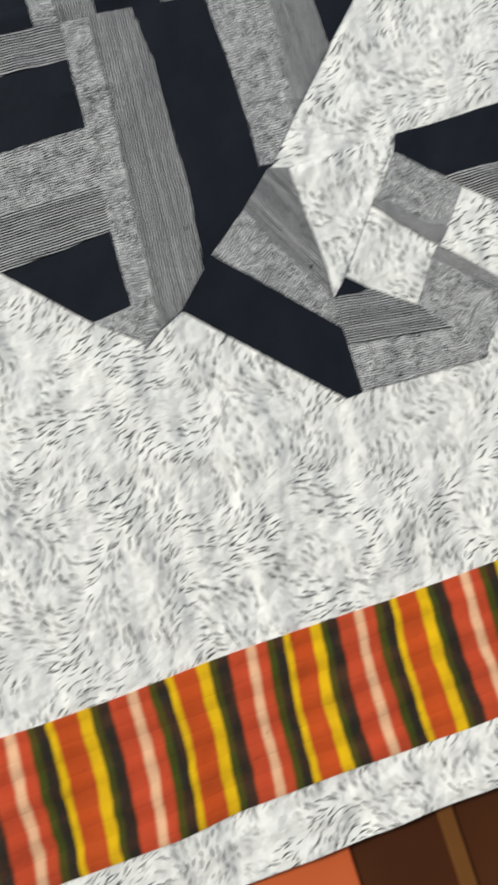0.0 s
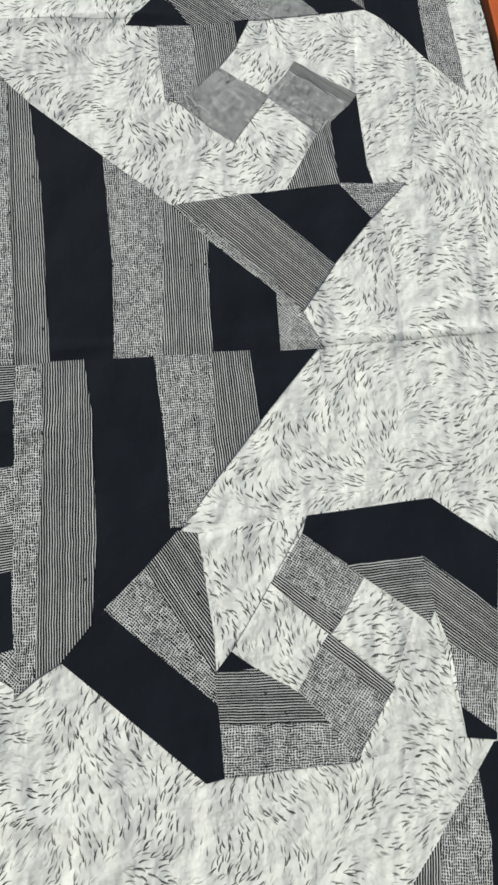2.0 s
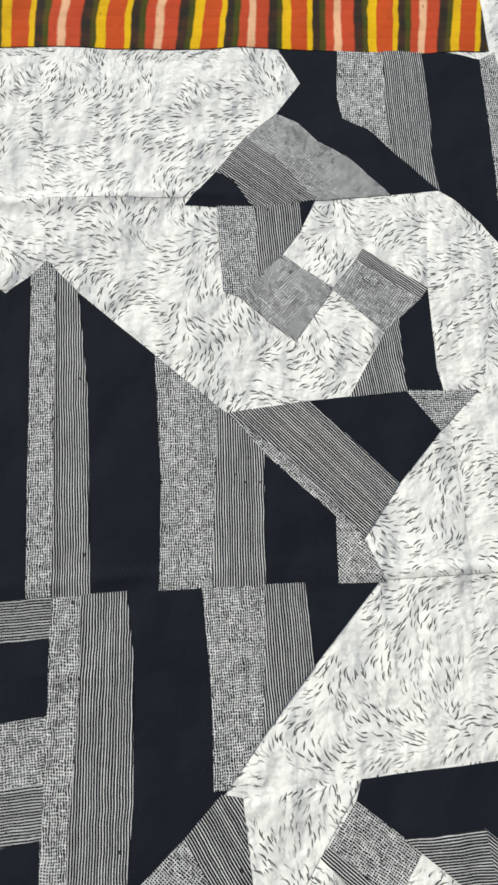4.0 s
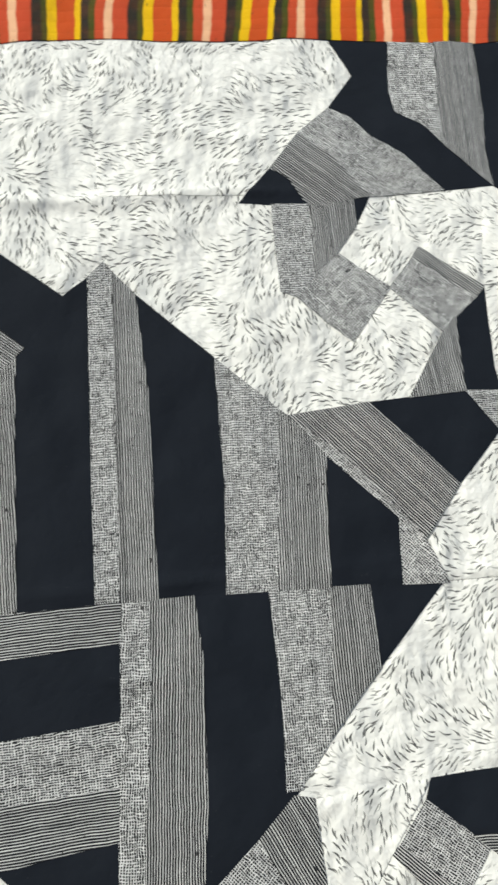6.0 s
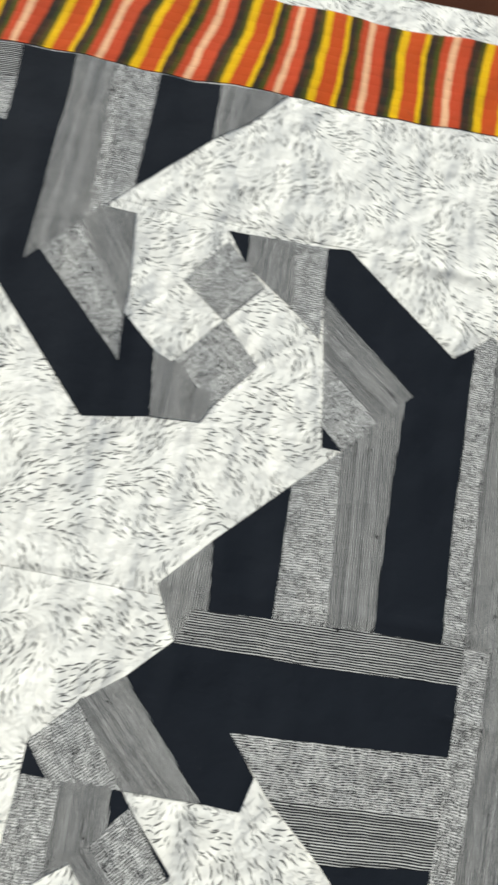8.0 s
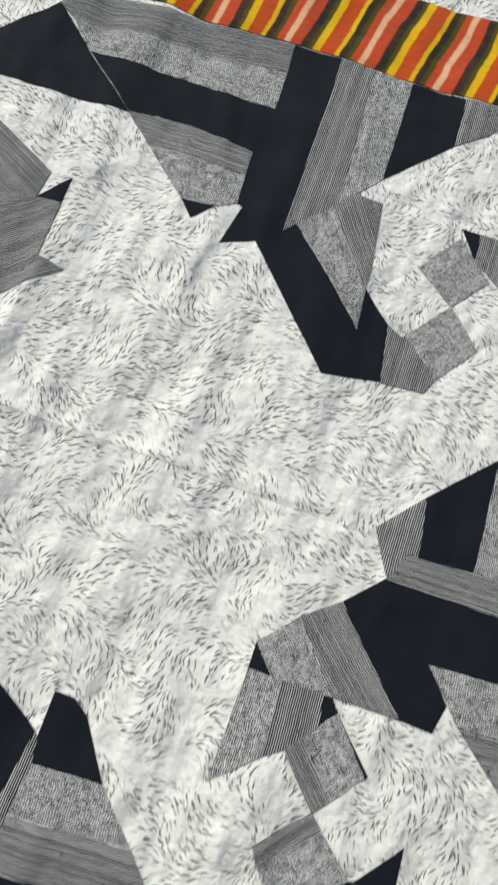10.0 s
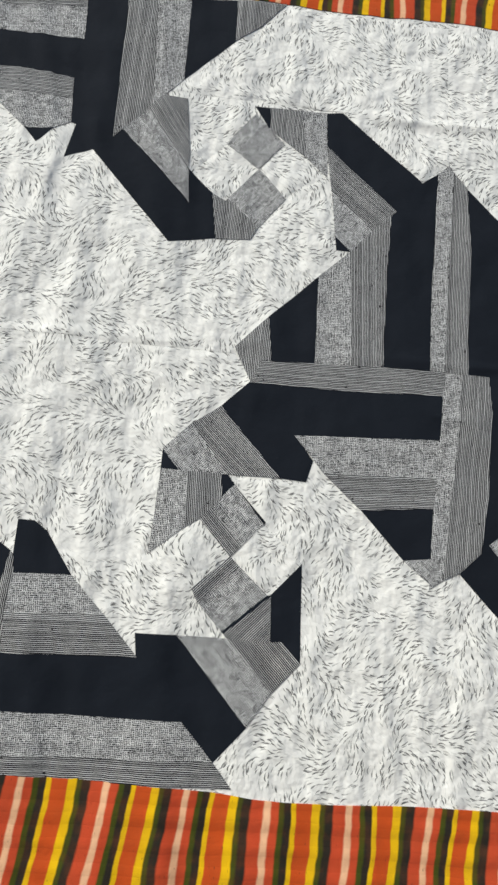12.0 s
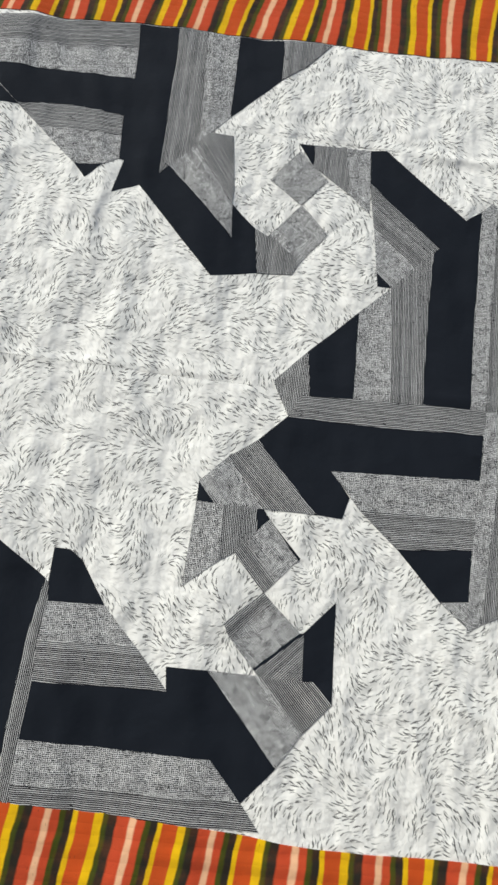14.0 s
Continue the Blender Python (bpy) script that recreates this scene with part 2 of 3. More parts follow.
WHITE, BLACK, PIN, SLUB, STRIPE = brushed_white(), black_cotton(), pin_striped(), slub_woven(), striped_border()
BROWN = mat_cloth("brown_mat_cloth", (0.050, 0.014, 0.004, 1), (0.095, 0.030, 0.009, 1))
TAN = mat_cloth("tan_mat_cloth", (0.36, 0.24, 0.12, 1), (0.46, 0.33, 0.18, 1))
RUST = mat_cloth("orange_mat_cloth", (0.50, 0.095, 0.028, 1), (0.60, 0.14, 0.045, 1))
OCHRE = mat_cloth("ochre_mat_cloth", (0.13, 0.05, 0.012, 1), (0.18, 0.075, 0.02, 1))


# ---- structure ----
def part(name, bm, material, parent=None, label=""):
    me = bpy.data.meshes.new(name)
    bm.to_mesh(me)
    bm.free()
    me.materials.append(material)
    ob = new(name, me)
    ob.parent = parent
    return tagged(ob, label)


def slab(x0, y0, x1, y1, z0, z1, bevel=0.0):
    bm = bmesh.new()
    bmesh.ops.create_cube(bm, size=1.0, matrix=Matrix.Translation(((x0 + x1) / 2, (y0 + y1) / 2, (z0 + z1) / 2)) @ Matrix.Diagonal((x1 - x0, y1 - y0, z1 - z0, 1)))
    if bevel:
        bmesh.ops.bevel(bm, geom=bm.edges[:], offset=bevel, segments=2, affect="EDGES", profile=0.5)
    return bm


bm = bmesh.new()
bmesh.ops.create_grid(bm, x_segments=2, y_segments=2, size=400.0, matrix=Matrix.Translation((0, 0, -0.026)))
tagged(part("ground", bm, concrete()), "plain grey concrete terrace floor under the mat", "ground", kind="structure")

# added out of view: holds back sky light so the lower quilt is darker
bm = slab(-5.0, -1.23, 5.0, -0.98, -0.026, 3.6, 0.01)
tagged(part("sky_blocker_south", bm, plaster()), "unseen added wall that blocks sky light from the south", "wall", kind="structure")

# ---- the mat under the quilt ----
floor_mat = tagged(new("floor_mat"), "brown floor mat with orange and tan colour blocks", "floor mat")
part("base", slab(-2.2, -0.95, 1.45, 2.05, -0.026, -0.014, 0.004), BROWN, floor_mat, "dark brown mat cloth")
# colour blocks: x0, y0, x1, y1
for cloth, word, x0, y0, x1, y1 in (
    (RUST, "orange mat block", -0.10, -0.90, 0.132, -0.44),
    (OCHRE, "ochre mat stripe", 0.244, -0.90, 0.264, -0.44),
    (RUST, "orange mat block", -0.75, 1.62, -0.42, 2.0),
    (TAN, "tan mat block", -0.415, 1.56, -0.22, 2.0),
    (OCHRE, "dark olive mat stripe", -0.418, 1.640, -0.392, 1.72),
    (RUST, "orange mat block", 0.90, 0.6, 1.3, 1.9),
):
    top = -0.0085 if "olive" in word else -0.010
    part("colour_block", slab(x0, y0, x1, y1, -0.015, top, 0.0015), cloth, floor_mat, word)

# ---- the quilt ----
LEFT, RIGHT = -1.75, 0.835
BOTTOM, TOP = -0.211, 1.354  # inner edges of the striped borders


def bump_at(x, y, cx, cy, angle, length, width, height):
    """A long soft fold of the cloth, tapering towards its ends."""
    c, s = math.cos(radians(angle)), math.sin(radians(angle))
    a, b = (x - cx) * c + (y - cy) * s, (y - cy) * c - (x - cx) * s
    return height * math.exp(-((a / length) ** 2) - (b / width) ** 2)


FOLDS = [  # centre, direction, half length, half width, height
    (-0.78, 0.583, 1, 0.35, 0.010, 0.0045),
    (-0.62, 0.70, 96, 0.13, 0.014, 0.0045),
    (-0.55, 0.50, 110, 0.10, 0.013, 0.0040),
    (-1.02, 0.45, 70, 0.16, 0.016, 0.0050),
    (0.28, 1.20, 170, 0.12, 0.014, 0.0040),
    (0.55, 0.25, 150, 0.08, 0.012, 0.0035),
    (-0.71, 0.84, 78, 0.16, 0.014, 0.0046),
    (-0.93, 0.72, 84, 0.22, 0.016, 0.0060),
    (-0.84, 0.60, 88, 0.18, 0.015, 0.0053),
    (0.05, 1.107, 177, 0.13, 0.009, 0.0060),
    (0.22, 1.112, 180, 0.13, 0.007, 0.0070),
    (0.045, 0.995, 140, 0.05, 0.014, 0.0040),
    (-0.14, 1.13, 131, 0.10, 0.012, 0.0030),
    (0.14, 0.588, 0, 0.30, 0.008, 0.0030),
    (0.13, 0.478, 172, 0.035, 0.007, 0.0045),
    (0.133, -0.15, 92, 0.07, 0.007, 0.0030),
    (0.68, 0.562, 178, 0.17, 0.009, 0.0085),
    (0.72, 0.60, 8, 0.10, 0.012, 0.0053),
    (0.10, 0.02, 165, 0.10, 0.014, 0.0053),
    (0.02, -0.10, 95, 0.09, 0.013, 0.0045),
]


def relief(x, y):
    """How high the loosely spread cloth lies."""
    z = 0.0048 * noise.noise((x * 3.1, y * 2.7, 0.3)) + 0.0036 * noise.noise((x * 9.0, y * 8.0, 4.0))
    z += 0.0026 * noise.noise((x * 21.0, y * 17.0, 9.0))
    loose = 1.0 if x < -0.45 else max(0.15, 1.0 - (x + 0.45) / 0.5)
    z += 0.0090 * loose * noise.noise((x * 11.5, y * 2.8, 2.0)) + 0.0036 * loose * noise.noise((x * 27.0 + 4.0 * y, y * 8.0, 7.0))
    if y < BOTTOM - 0.012:  # crosswise ripples of the lower border
        z += 0.0020 * math.sin(150.0 * (y - BOTTOM) + 3.0 * noise.noise((x * 5.0, 0.0, 6.0))) * (0.6 + noise.noise((x * 8.0, y * 6.0, 1.0)))
    for fold in FOLDS:
        z += bump_at(x, y, *fold)
    return z + 0.007


def finish(bm, name, fabric, grain, lift, label="", dip=0.0002, run=None):
    """Lays flat cut cloth on the relief, turns its edges under and gives it its run of the print."""
    rim = {v for e in bm.edges if len(e.link_faces) < 2 for v in e.verts}
    edges = [e for e in bm.edges if len(e.link_faces) < 2]
    for e in edges:
        e.smooth = False
    made = bmesh.ops.extrude_edge_only(bm, edges=edges)["geom"]
    under = {v for v in made if isinstance(v, bmesh.types.BMVert)}
    for v in bm.verts:
        v.co.z = relief(v.co.x, v.co.y) + (lift - 0.0022 if v in under else lift - dip if v in rim else lift)
    bmesh.ops.recalc_face_normals(bm, faces=bm.faces[:])
    if sum(f.normal.z for f in bm.faces) < 0:
        bmesh.ops.reverse_faces(bm, faces=bm.faces[:])
    uv = bm.loops.layers.uv.new("UVMap")
    c, s = math.cos(radians(grain)), math.sin(radians(grain))
    for f in bm.faces:
        f.smooth = True
        for loop in f.loops:
            x, y, _ = loop.vert.co
            loop[uv].uv = run(x, y) if run else (y * c - x * s, x * c + y * s)
    return part(name, bm, fabric, quilt, label)


SEAM = 0.0009  # by how far a patch laps over its neighbours


def cut_cloth(corners, size, lap=SEAM):
    """A flat piece of cloth with these corners, in small triangles."""
    bm = bmesh.new()
    ring = [Vector((x / 100, y / 100)) for x, y in corners]
    for last, here, after in zip(ring[-1:] + ring[:-1], ring, ring[1:] + ring[:1]):
        a, b = (here - last).normalized(), (after - here).normalized()
        out = Vector((a.y + b.y, -a.x - b.x))
        out = out.normalized() * lap * min(1.6, 2.0 / max(out.length, 0.1)) if out.length > 0.05 else a * lap
        bm.verts.new((here.x + out.x, here.y + out.y, 0))
    bm.faces.new(bm.verts[:])
    bm.normal_update()
    bmesh.ops.triangulate(bm, faces=bm.faces[:], ngon_method="EAR_CLIP")
    for _ in range(9):
        long = [e for e in bm.edges if e.calc_length() > size]
        if not long:
            break
        bmesh.ops.subdivide_edges(bm, edges=long, cuts=1)
        bmesh.ops.triangulate(bm, faces=[f for f in bm.faces if len(f.verts) > 3])
    return bm


def panel(name, x0, y0, x1, y1, fabric, grain, lift, size, label="", dip=0.0005, run=None, drift=None):
    """A straight rectangle of cloth, in metres; drift: how far its long edges stray from straight."""
    nx, ny = max(2, round((x1 - x0) / size)), max(2, round((y1 - y0) / size))
    bm = bmesh.new()
    grid = [[bm.verts.new((x0 + (x1 - x0) * i / nx, y0 + (y1 - y0) * j / ny, 0)) for i in range(nx + 1)] for j in range(ny + 1)]
    if drift:
        for v in bm.verts:
            v.co.y += drift(v.co.x, v.co.y)
    for j in range(ny):
        for i in range(nx):
            bm.faces.new((grid[j][i], grid[j][i + 1], grid[j + 1][i + 1], grid[j + 1][i]))
    return finish(bm, name, fabric, grain, lift, label, dip, run)


WORDS = {PIN: "grey pin-striped patch", SLUB: "grey cross-hatched patch", BLACK: "black cotton patch or seam shade strip", WHITE: "white brushed patch"}


def patch(fabric, grain, *corners, raised=0.0):
    """One sewn patch: cloth, direction of its print in degrees, corners in centimetres."""
    lift = {BLACK: 0.0009, PIN: 0.0018, SLUB: 0.0014, WHITE: 0.0010}[fabric]
    lap, dip = (-0.0004, 0.0009) if fabric == WHITE else (SEAM, 0.0002)
    return finish(cut_cloth(corners, 0.0085, lap), "patch", fabric, grain, lift + raised, WORDS[fabric], dip)


quilt = tagged(new("patchwork_quilt"), "black, grey and white patchwork quilt with orange striped borders spread flat", "quilt")

# white ground, sewn from panels
GAP = 0.0003  # half the width of a sewn joint


def sag(x, y):
    """The joints between the rows run a little downhill, the upper one uphill again at its end."""
    rise = max(0.0, min(x, 0.75) - 0.33) * max(0.0, 1.0 - abs(y - 1.128) / 0.3)
    return -0.018 * (x + 0.9) + 0.085 * rise


LEVELS = (BOTTOM - 0.02, 0.583, 1.128, TOP + 0.045)
for y0, y1 in zip(LEVELS, LEVELS[1:]):
    COLUMNS = (LEFT, 0.640, RIGHT) if 0.5 < y0 < 1.0 else (LEFT, RIGHT)
    for x0, x1 in zip(COLUMNS, COLUMNS[1:]):
        panel("white_panel", x0 + GAP, y0 + GAP, x1 - GAP, y1 - GAP, WHITE, 0, 0.0, 0.007, "white cotton with short black brush marks", drift=sag)


# striped borders and the white edging outside them
def upper_run(x, y):
    lean = max(0.17 * min(1.0, max(0.0, (-0.1 - x) / 0.2)), 0.05 + 0.19 * x)
    return -1.013 * (x - 0.001 - lean * (y - TOP) + 0.004 * math.sin(9.0 * x + 14.0 * y)), y


def lower_run(x, y):
    return x + 0.049 - (0.07 + 0.06 * max(0.0, -x)) * (y - BOTTOM) + 0.003 * math.sin(11.0 * x - 18.0 * y), y


def upper_drift(x, y):
    return 0.007 * math.exp(-(((x - 0.12) / 0.42) ** 2)) - 0.001 + 0.003 * math.sin(17.0 * x)


def lower_drift(x, y):
    return 0.021 * min(1.0, max(0.0, (-0.2 - x) / 0.3)) + 0.002 * math.sin(15.0 * x)


panel("border", LEFT, TOP, 0.795, TOP + 0.176, STRIPE, 0, 0.0022, 0.009, "orange, yellow and green striped border", run=upper_run, drift=upper_drift)
panel("border", LEFT, BOTTOM - 0.170, 0.795, BOTTOM, STRIPE, 0, 0.0022, 0.006, "orange, yellow and green striped border", run=lower_run, drift=lower_drift)
panel("edging", LEFT, TOP + 0.174, RIGHT, TOP + 0.244, WHITE, 0, 0.0009, 0.011, "white outer edging")
panel("edging", LEFT, BOTTOM - 0.246, RIGHT, BOTTOM - 0.168, WHITE, 0, 0.0009, 0.011, "white outer edging")
panel("edging", 0.790, BOTTOM - 0.168, RIGHT + 0.036, TOP + 0.244, WHITE, 0, 0.0012, 0.011, "white outer edging")

# patches: long strips, four-patch squares and corner triangles
patch(BLACK, 138, (-14.7, 103.1), (0.2, 90.4), (5.4, 97.0), (-11.7, 111.0), (-15.1, 110.9))
patch(BLACK, 90, (0.2, 90.4), (-0.9, 89.3), (-1.4, 77.7), (-1.7, 57.0), (7.7, 57.1), (7.9, 78.5), (8.8, 99.6), (5.4, 97.0))
patch(SLUB, 89, (10.9, 101.6), (8.8, 99.6), (7.9, 71.5), (7.7, 57.1), (10.6, 57.1), (12.0, 100.2))
patch(PIN, 89, (12.0, 100.2), (10.6, 57.1), (15.1, 57.0), (15.6, 83.4), (14.8, 96.9))
patch(BLACK, 89, (15.6, 83.4), (15.1, 57.0), (23.6, 56.9), (24.6, 70.6), (24.6, 87.4), (14.8, 96.9))
patch(SLUB, 87, (24.6, 87.4), (24.6, 70.6), (23.6, 56.9), (30.1, 56.7), (32.5, 79.8))
patch(PIN, 87, (30.1, 56.7), (36.7, 56.4), (38.0, 73.4), (33.5, 78.9), (32.5, 79.8))
patch(BLACK, 86, (36.7, 56.4), (46.2, 55.9), (46.8, 64.3), (38.0, 73.4))
patch(PIN, 132, (40.3, 73.5), (49.0, 63.1), (49.9, 61.2), (55.6, 68.0), (44.8, 79.9), (33.5, 78.9))
patch(SLUB, 132, (38.0, 73.4), (46.8, 64.3), (46.2, 55.9), (51.3, 55.6), (52.2, 55.5), (49.9, 61.2), (49.0, 63.1), (40.3, 73.5), (33.5, 78.9))
patch(BLACK, 132, (55.6, 68.0), (62.4, 74.9), (58.3, 80.6), (44.8, 79.9))
patch(SLUB, 179, (62.4, 74.9), (68.4, 80.2), (58.3, 80.6))
patch(PIN, 95, (56.5, 89.2), (50.4, 80.2), (58.3, 80.6), (58.7, 91.3))
patch(BLACK, 86, (58.3, 80.6), (63.6, 80.4), (63.1, 83.6), (63.4, 95.5), (58.7, 91.3))
patch(SLUB, 132, (36.4, 95.4), (43.7, 88.5), (49.8, 96.0), (43.0, 101.6))
patch(PIN, 139, (53.7, 100.4), (62.2, 94.1), (63.4, 95.5), (54.8, 101.9))
patch(SLUB, 142, (56.5, 89.2), (58.7, 91.3), (62.2, 94.1), (53.7, 100.4), (49.8, 96.0))
patch(SLUB, 91, (34.4, 96.2), (36.4, 95.4), (39.4, 98.2), (40.1, 109.2), (34.5, 109.3))
patch(PIN, 91, (39.4, 98.2), (43.0, 101.6), (46.3, 105.6), (46.3, 109.6), (40.1, 109.2))
patch(BLACK, 63, (46.3, 105.6), (48.8, 110.1), (46.3, 109.6))
patch(BLACK, 42, (34.5, 109.3), (40.1, 109.2), (39.2, 110.0), (37.3, 113.3), (34.9, 114.9), (30.0, 109.6))
patch(PIN, 139, (37.3, 113.3), (39.2, 110.0), (40.1, 109.2), (48.8, 110.1), (44.5, 115.6), (39.5, 120.4), (34.9, 114.9))
patch(SLUB, 139, (44.5, 115.6), (48.8, 110.1), (59.9, 110.6), (54.4, 116.8), (50.1, 119.5), (47.6, 122.6), (44.4, 124.3), (39.5, 120.4))
patch(BLACK, 1, (48.7, 129.7), (44.4, 124.3), (47.6, 122.6), (50.1, 119.5), (54.4, 116.8), (59.9, 110.6), (67.4, 111.0), (61.4, 117.6), (58.1, 121.4), (54.5, 123.6), (54.1, 127.4), (55.2, 136.5), (45.7, 136.4))
patch(SLUB, 86, (54.1, 127.4), (54.5, 123.6), (58.1, 121.4), (61.4, 117.6), (61.1, 123.6), (62.2, 136.0), (55.2, 136.5))
patch(PIN, 89, (61.1, 123.6), (61.4, 117.6), (67.4, 111.0), (67.3, 117.5), (68.0, 122.8), (68.4, 135.9), (62.2, 136.0))
patch(BLACK, 89, (68.0, 122.8), (67.3, 117.5), (67.4, 111.0), (69.7, 109.5), (73.3, 105.7), (76.3, 101.1), (76.9, 118.5), (77.5, 126.2), (77.8, 134.0), (68.4, 135.9))
patch(SLUB, 91, (77.5, 126.2), (76.9, 118.5), (76.3, 101.1), (81.2, 95.1), (81.3, 103.1), (80.3, 135.4), (77.8, 134.0))
patch(PIN, 141, (-13.2, 93.3), (-4.5, 85.7), (-0.9, 89.3), (0.2, 90.4), (-14.7, 103.1))
patch(SLUB, 141, (-12.1, 83.6), (-8.8, 80.5), (-4.5, 85.7), (-13.2, 93.3))
patch(BLACK, 139, (-11.7, 80.6), (-8.8, 80.5), (-12.1, 83.6))
patch(SLUB, 92, (-14.8, 56.6), (-7.8, 56.8), (-8.8, 80.5), (-14.9, 74.6))
patch(PIN, 92, (-7.8, 56.8), (-1.7, 57.0), (-1.4, 77.7), (-0.9, 89.3), (-4.5, 85.7), (-8.8, 80.5))
patch(BLACK, 89, (-24.3, 65.2), (-23.3, 56.2), (-14.8, 56.6), (-14.9, 74.6))
patch(PIN, 1, (-26.9, 51.9), (-7.6, 51.8), (10.2, 52.5), (10.6, 57.1), (7.7, 57.1), (-1.7, 57.0), (-23.3, 56.2), (-25.1, 56.2))
patch(PIN, 88, (-26.9, 51.9), (-25.1, 56.2), (-23.3, 56.2), (-24.3, 65.2), (-30.3, 58.6))
patch(BLACK, 1, (-32.1, 46.7), (-20.3, 34.0), (-15.4, 33.7), (-14.3, 37.7), (-17.8, 42.2), (9.8, 43.5), (10.2, 52.5), (-26.9, 51.9))
patch(SLUB, 2, (-12.0, 35.5), (9.2, 36.3), (9.8, 43.5), (-17.8, 42.2))
patch(PIN, 2, (-4.8, 29.3), (8.9, 30.7), (9.2, 36.3), (-12.0, 35.5))
patch(BLACK, 5, (3.6, 20.6), (8.6, 21.2), (8.9, 30.7), (-4.8, 29.3))
patch(SLUB, 136, (8.2, 16.9), (9.6, 16.8), (8.6, 21.2), (3.6, 20.6))
patch(SLUB, 86, (10.6, 57.1), (10.0, 45.0), (8.9, 30.7), (8.6, 21.2), (8.3, 15.8), (10.9, 17.6), (12.1, 31.2), (13.6, 44.8), (14.1, 57.0))
patch(PIN, 86, (14.1, 57.0), (13.6, 44.8), (12.1, 31.2), (10.9, 17.6), (13.9, 19.1), (17.9, 23.0), (19.2, 32.9), (20.0, 49.5), (19.5, 57.0))
patch(BLACK, 86, (19.5, 57.0), (20.0, 49.5), (19.2, 32.9), (17.9, 23.0), (19.6, 24.5), (24.9, 28.7), (30.3, 33.5), (29.2, 43.9), (28.9, 56.7))
patch(SLUB, 89, (28.9, 56.7), (29.2, 43.9), (28.7, 33.5), (30.3, 33.5), (34.9, 38.9), (36.1, 48.4), (36.7, 56.4))
patch(PIN, 90, (36.7, 56.4), (36.1, 48.4), (34.9, 38.9), (41.9, 46.2), (41.7, 56.2))
patch(BLACK, 45, (41.9, 46.2), (51.3, 55.6), (41.7, 56.2))
patch(BLACK, 134, (29.6, 3.1), (31.9, 3.3), (32.1, 11.4), (19.6, 24.5), (17.9, 23.0), (13.9, 19.1))
patch(SLUB, 133, (32.1, 11.4), (32.1, 15.1), (24.9, 28.7), (19.6, 24.5))
patch(PIN, 118, (32.1, 15.1), (32.4, 19.1), (31.8, 32.3), (29.5, 32.9), (24.9, 28.7))
patch(BLACK, 177, (37.2, 14.9), (34.4, 17.3), (32.1, 15.1))
patch(PIN, 173, (32.1, 9.3), (45.1, 7.6), (42.0, 11.4), (37.2, 14.9), (32.1, 15.1))
patch(SLUB, 173, (31.9, 3.3), (47.8, 2.7), (45.1, 7.6), (32.1, 9.3))
patch(PIN, 135, (45.7, 16.5), (52.8, 9.3), (54.0, 10.6), (46.9, 17.8))
patch(SLUB, 136, (42.0, 11.4), (45.1, 7.6), (47.8, 2.7), (52.8, 9.3), (45.7, 16.5))
patch(SLUB, 140, (41.6, 26.0), (48.5, 19.3), (52.4, 24.3), (45.3, 30.5))
patch(PIN, 136, (40.5, 25.0), (46.9, 17.8), (48.5, 19.3), (41.6, 26.0))
patch(BLACK, 1, (45.3, 30.5), (50.6, 25.9), (60.5, 25.8), (69.0, 17.8), (71.0, 26.3), (63.2, 33.1), (46.3, 32.8))
patch(PIN, 179, (52.4, 24.3), (59.9, 17.6), (60.9, 19.2), (60.5, 25.8), (50.6, 25.9))
patch(PIN, 136, (60.9, 19.2), (62.1, 14.5), (67.6, 10.9), (69.0, 17.8), (60.5, 25.8))
patch(SLUB, 77, (62.2, 7.0), (65.9, 3.5), (67.6, 10.9), (62.1, 14.5))
patch(BLACK, 137, (62.2, 3.3), (65.7, 2.6), (65.9, 3.5), (62.2, 7.0))
patch(BLACK, 54, (43.9, -22.3), (50.4, -22.3), (49.6, -14.4))
patch(PIN, 80, (50.4, -22.3), (53.8, -22.5), (56.5, -7.5), (49.6, -14.4))
patch(SLUB, 80, (53.8, -22.5), (60.6, -22.2), (61.6, -14.6), (62.6, -8.4), (62.7, -0.8), (56.5, -7.5))
patch(BLACK, 85, (60.6, -22.2), (70.6, -22.2), (71.0, -5.0), (70.4, 2.3), (65.4, 2.3), (62.7, -0.8), (62.6, -8.4), (61.6, -14.6))
patch(SLUB, 130, (-38.5, 33.7), (-29.9, 34.0), (-37.1, 43.0), (-42.1, 37.8))
patch(PIN, 136, (-29.9, 34.0), (-20.3, 34.0), (-32.1, 46.7), (-37.1, 43.0))
patch(BLACK, 132, (-42.1, 34.0), (-38.5, 33.7), (-42.1, 37.8))
patch(SLUB, 90, (-42.9, 18.8), (-36.9, 23.9), (-37.2, 33.9), (-42.1, 34.0))
patch(PIN, 92, (-36.9, 23.9), (-34.3, 25.6), (-30.6, 29.8), (-31.2, 34.0), (-37.2, 33.9))
patch(BLACK, 96, (-30.6, 29.8), (-28.5, 32.0), (-29.9, 34.0), (-31.2, 34.0))
patch(PIN, 134, (-34.3, 25.6), (-28.3, 19.1), (-26.5, 21.1), (-32.6, 27.7))
patch(SLUB, 135, (-32.6, 27.7), (-26.5, 21.1), (-22.6, 25.4), (-28.5, 32.0))
patch(PIN, 46, (-34.7, 13.1), (-33.5, 10.9), (-26.6, 17.4), (-28.3, 19.1))
patch(SLUB, 47, (-33.5, 10.9), (-28.8, 6.0), (-21.2, 12.7), (-26.6, 17.4))
patch(PIN, 47, (-28.8, 6.0), (-27.6, 4.8), (-20.2, 4.6), (-20.6, 12.7), (-21.2, 12.7))
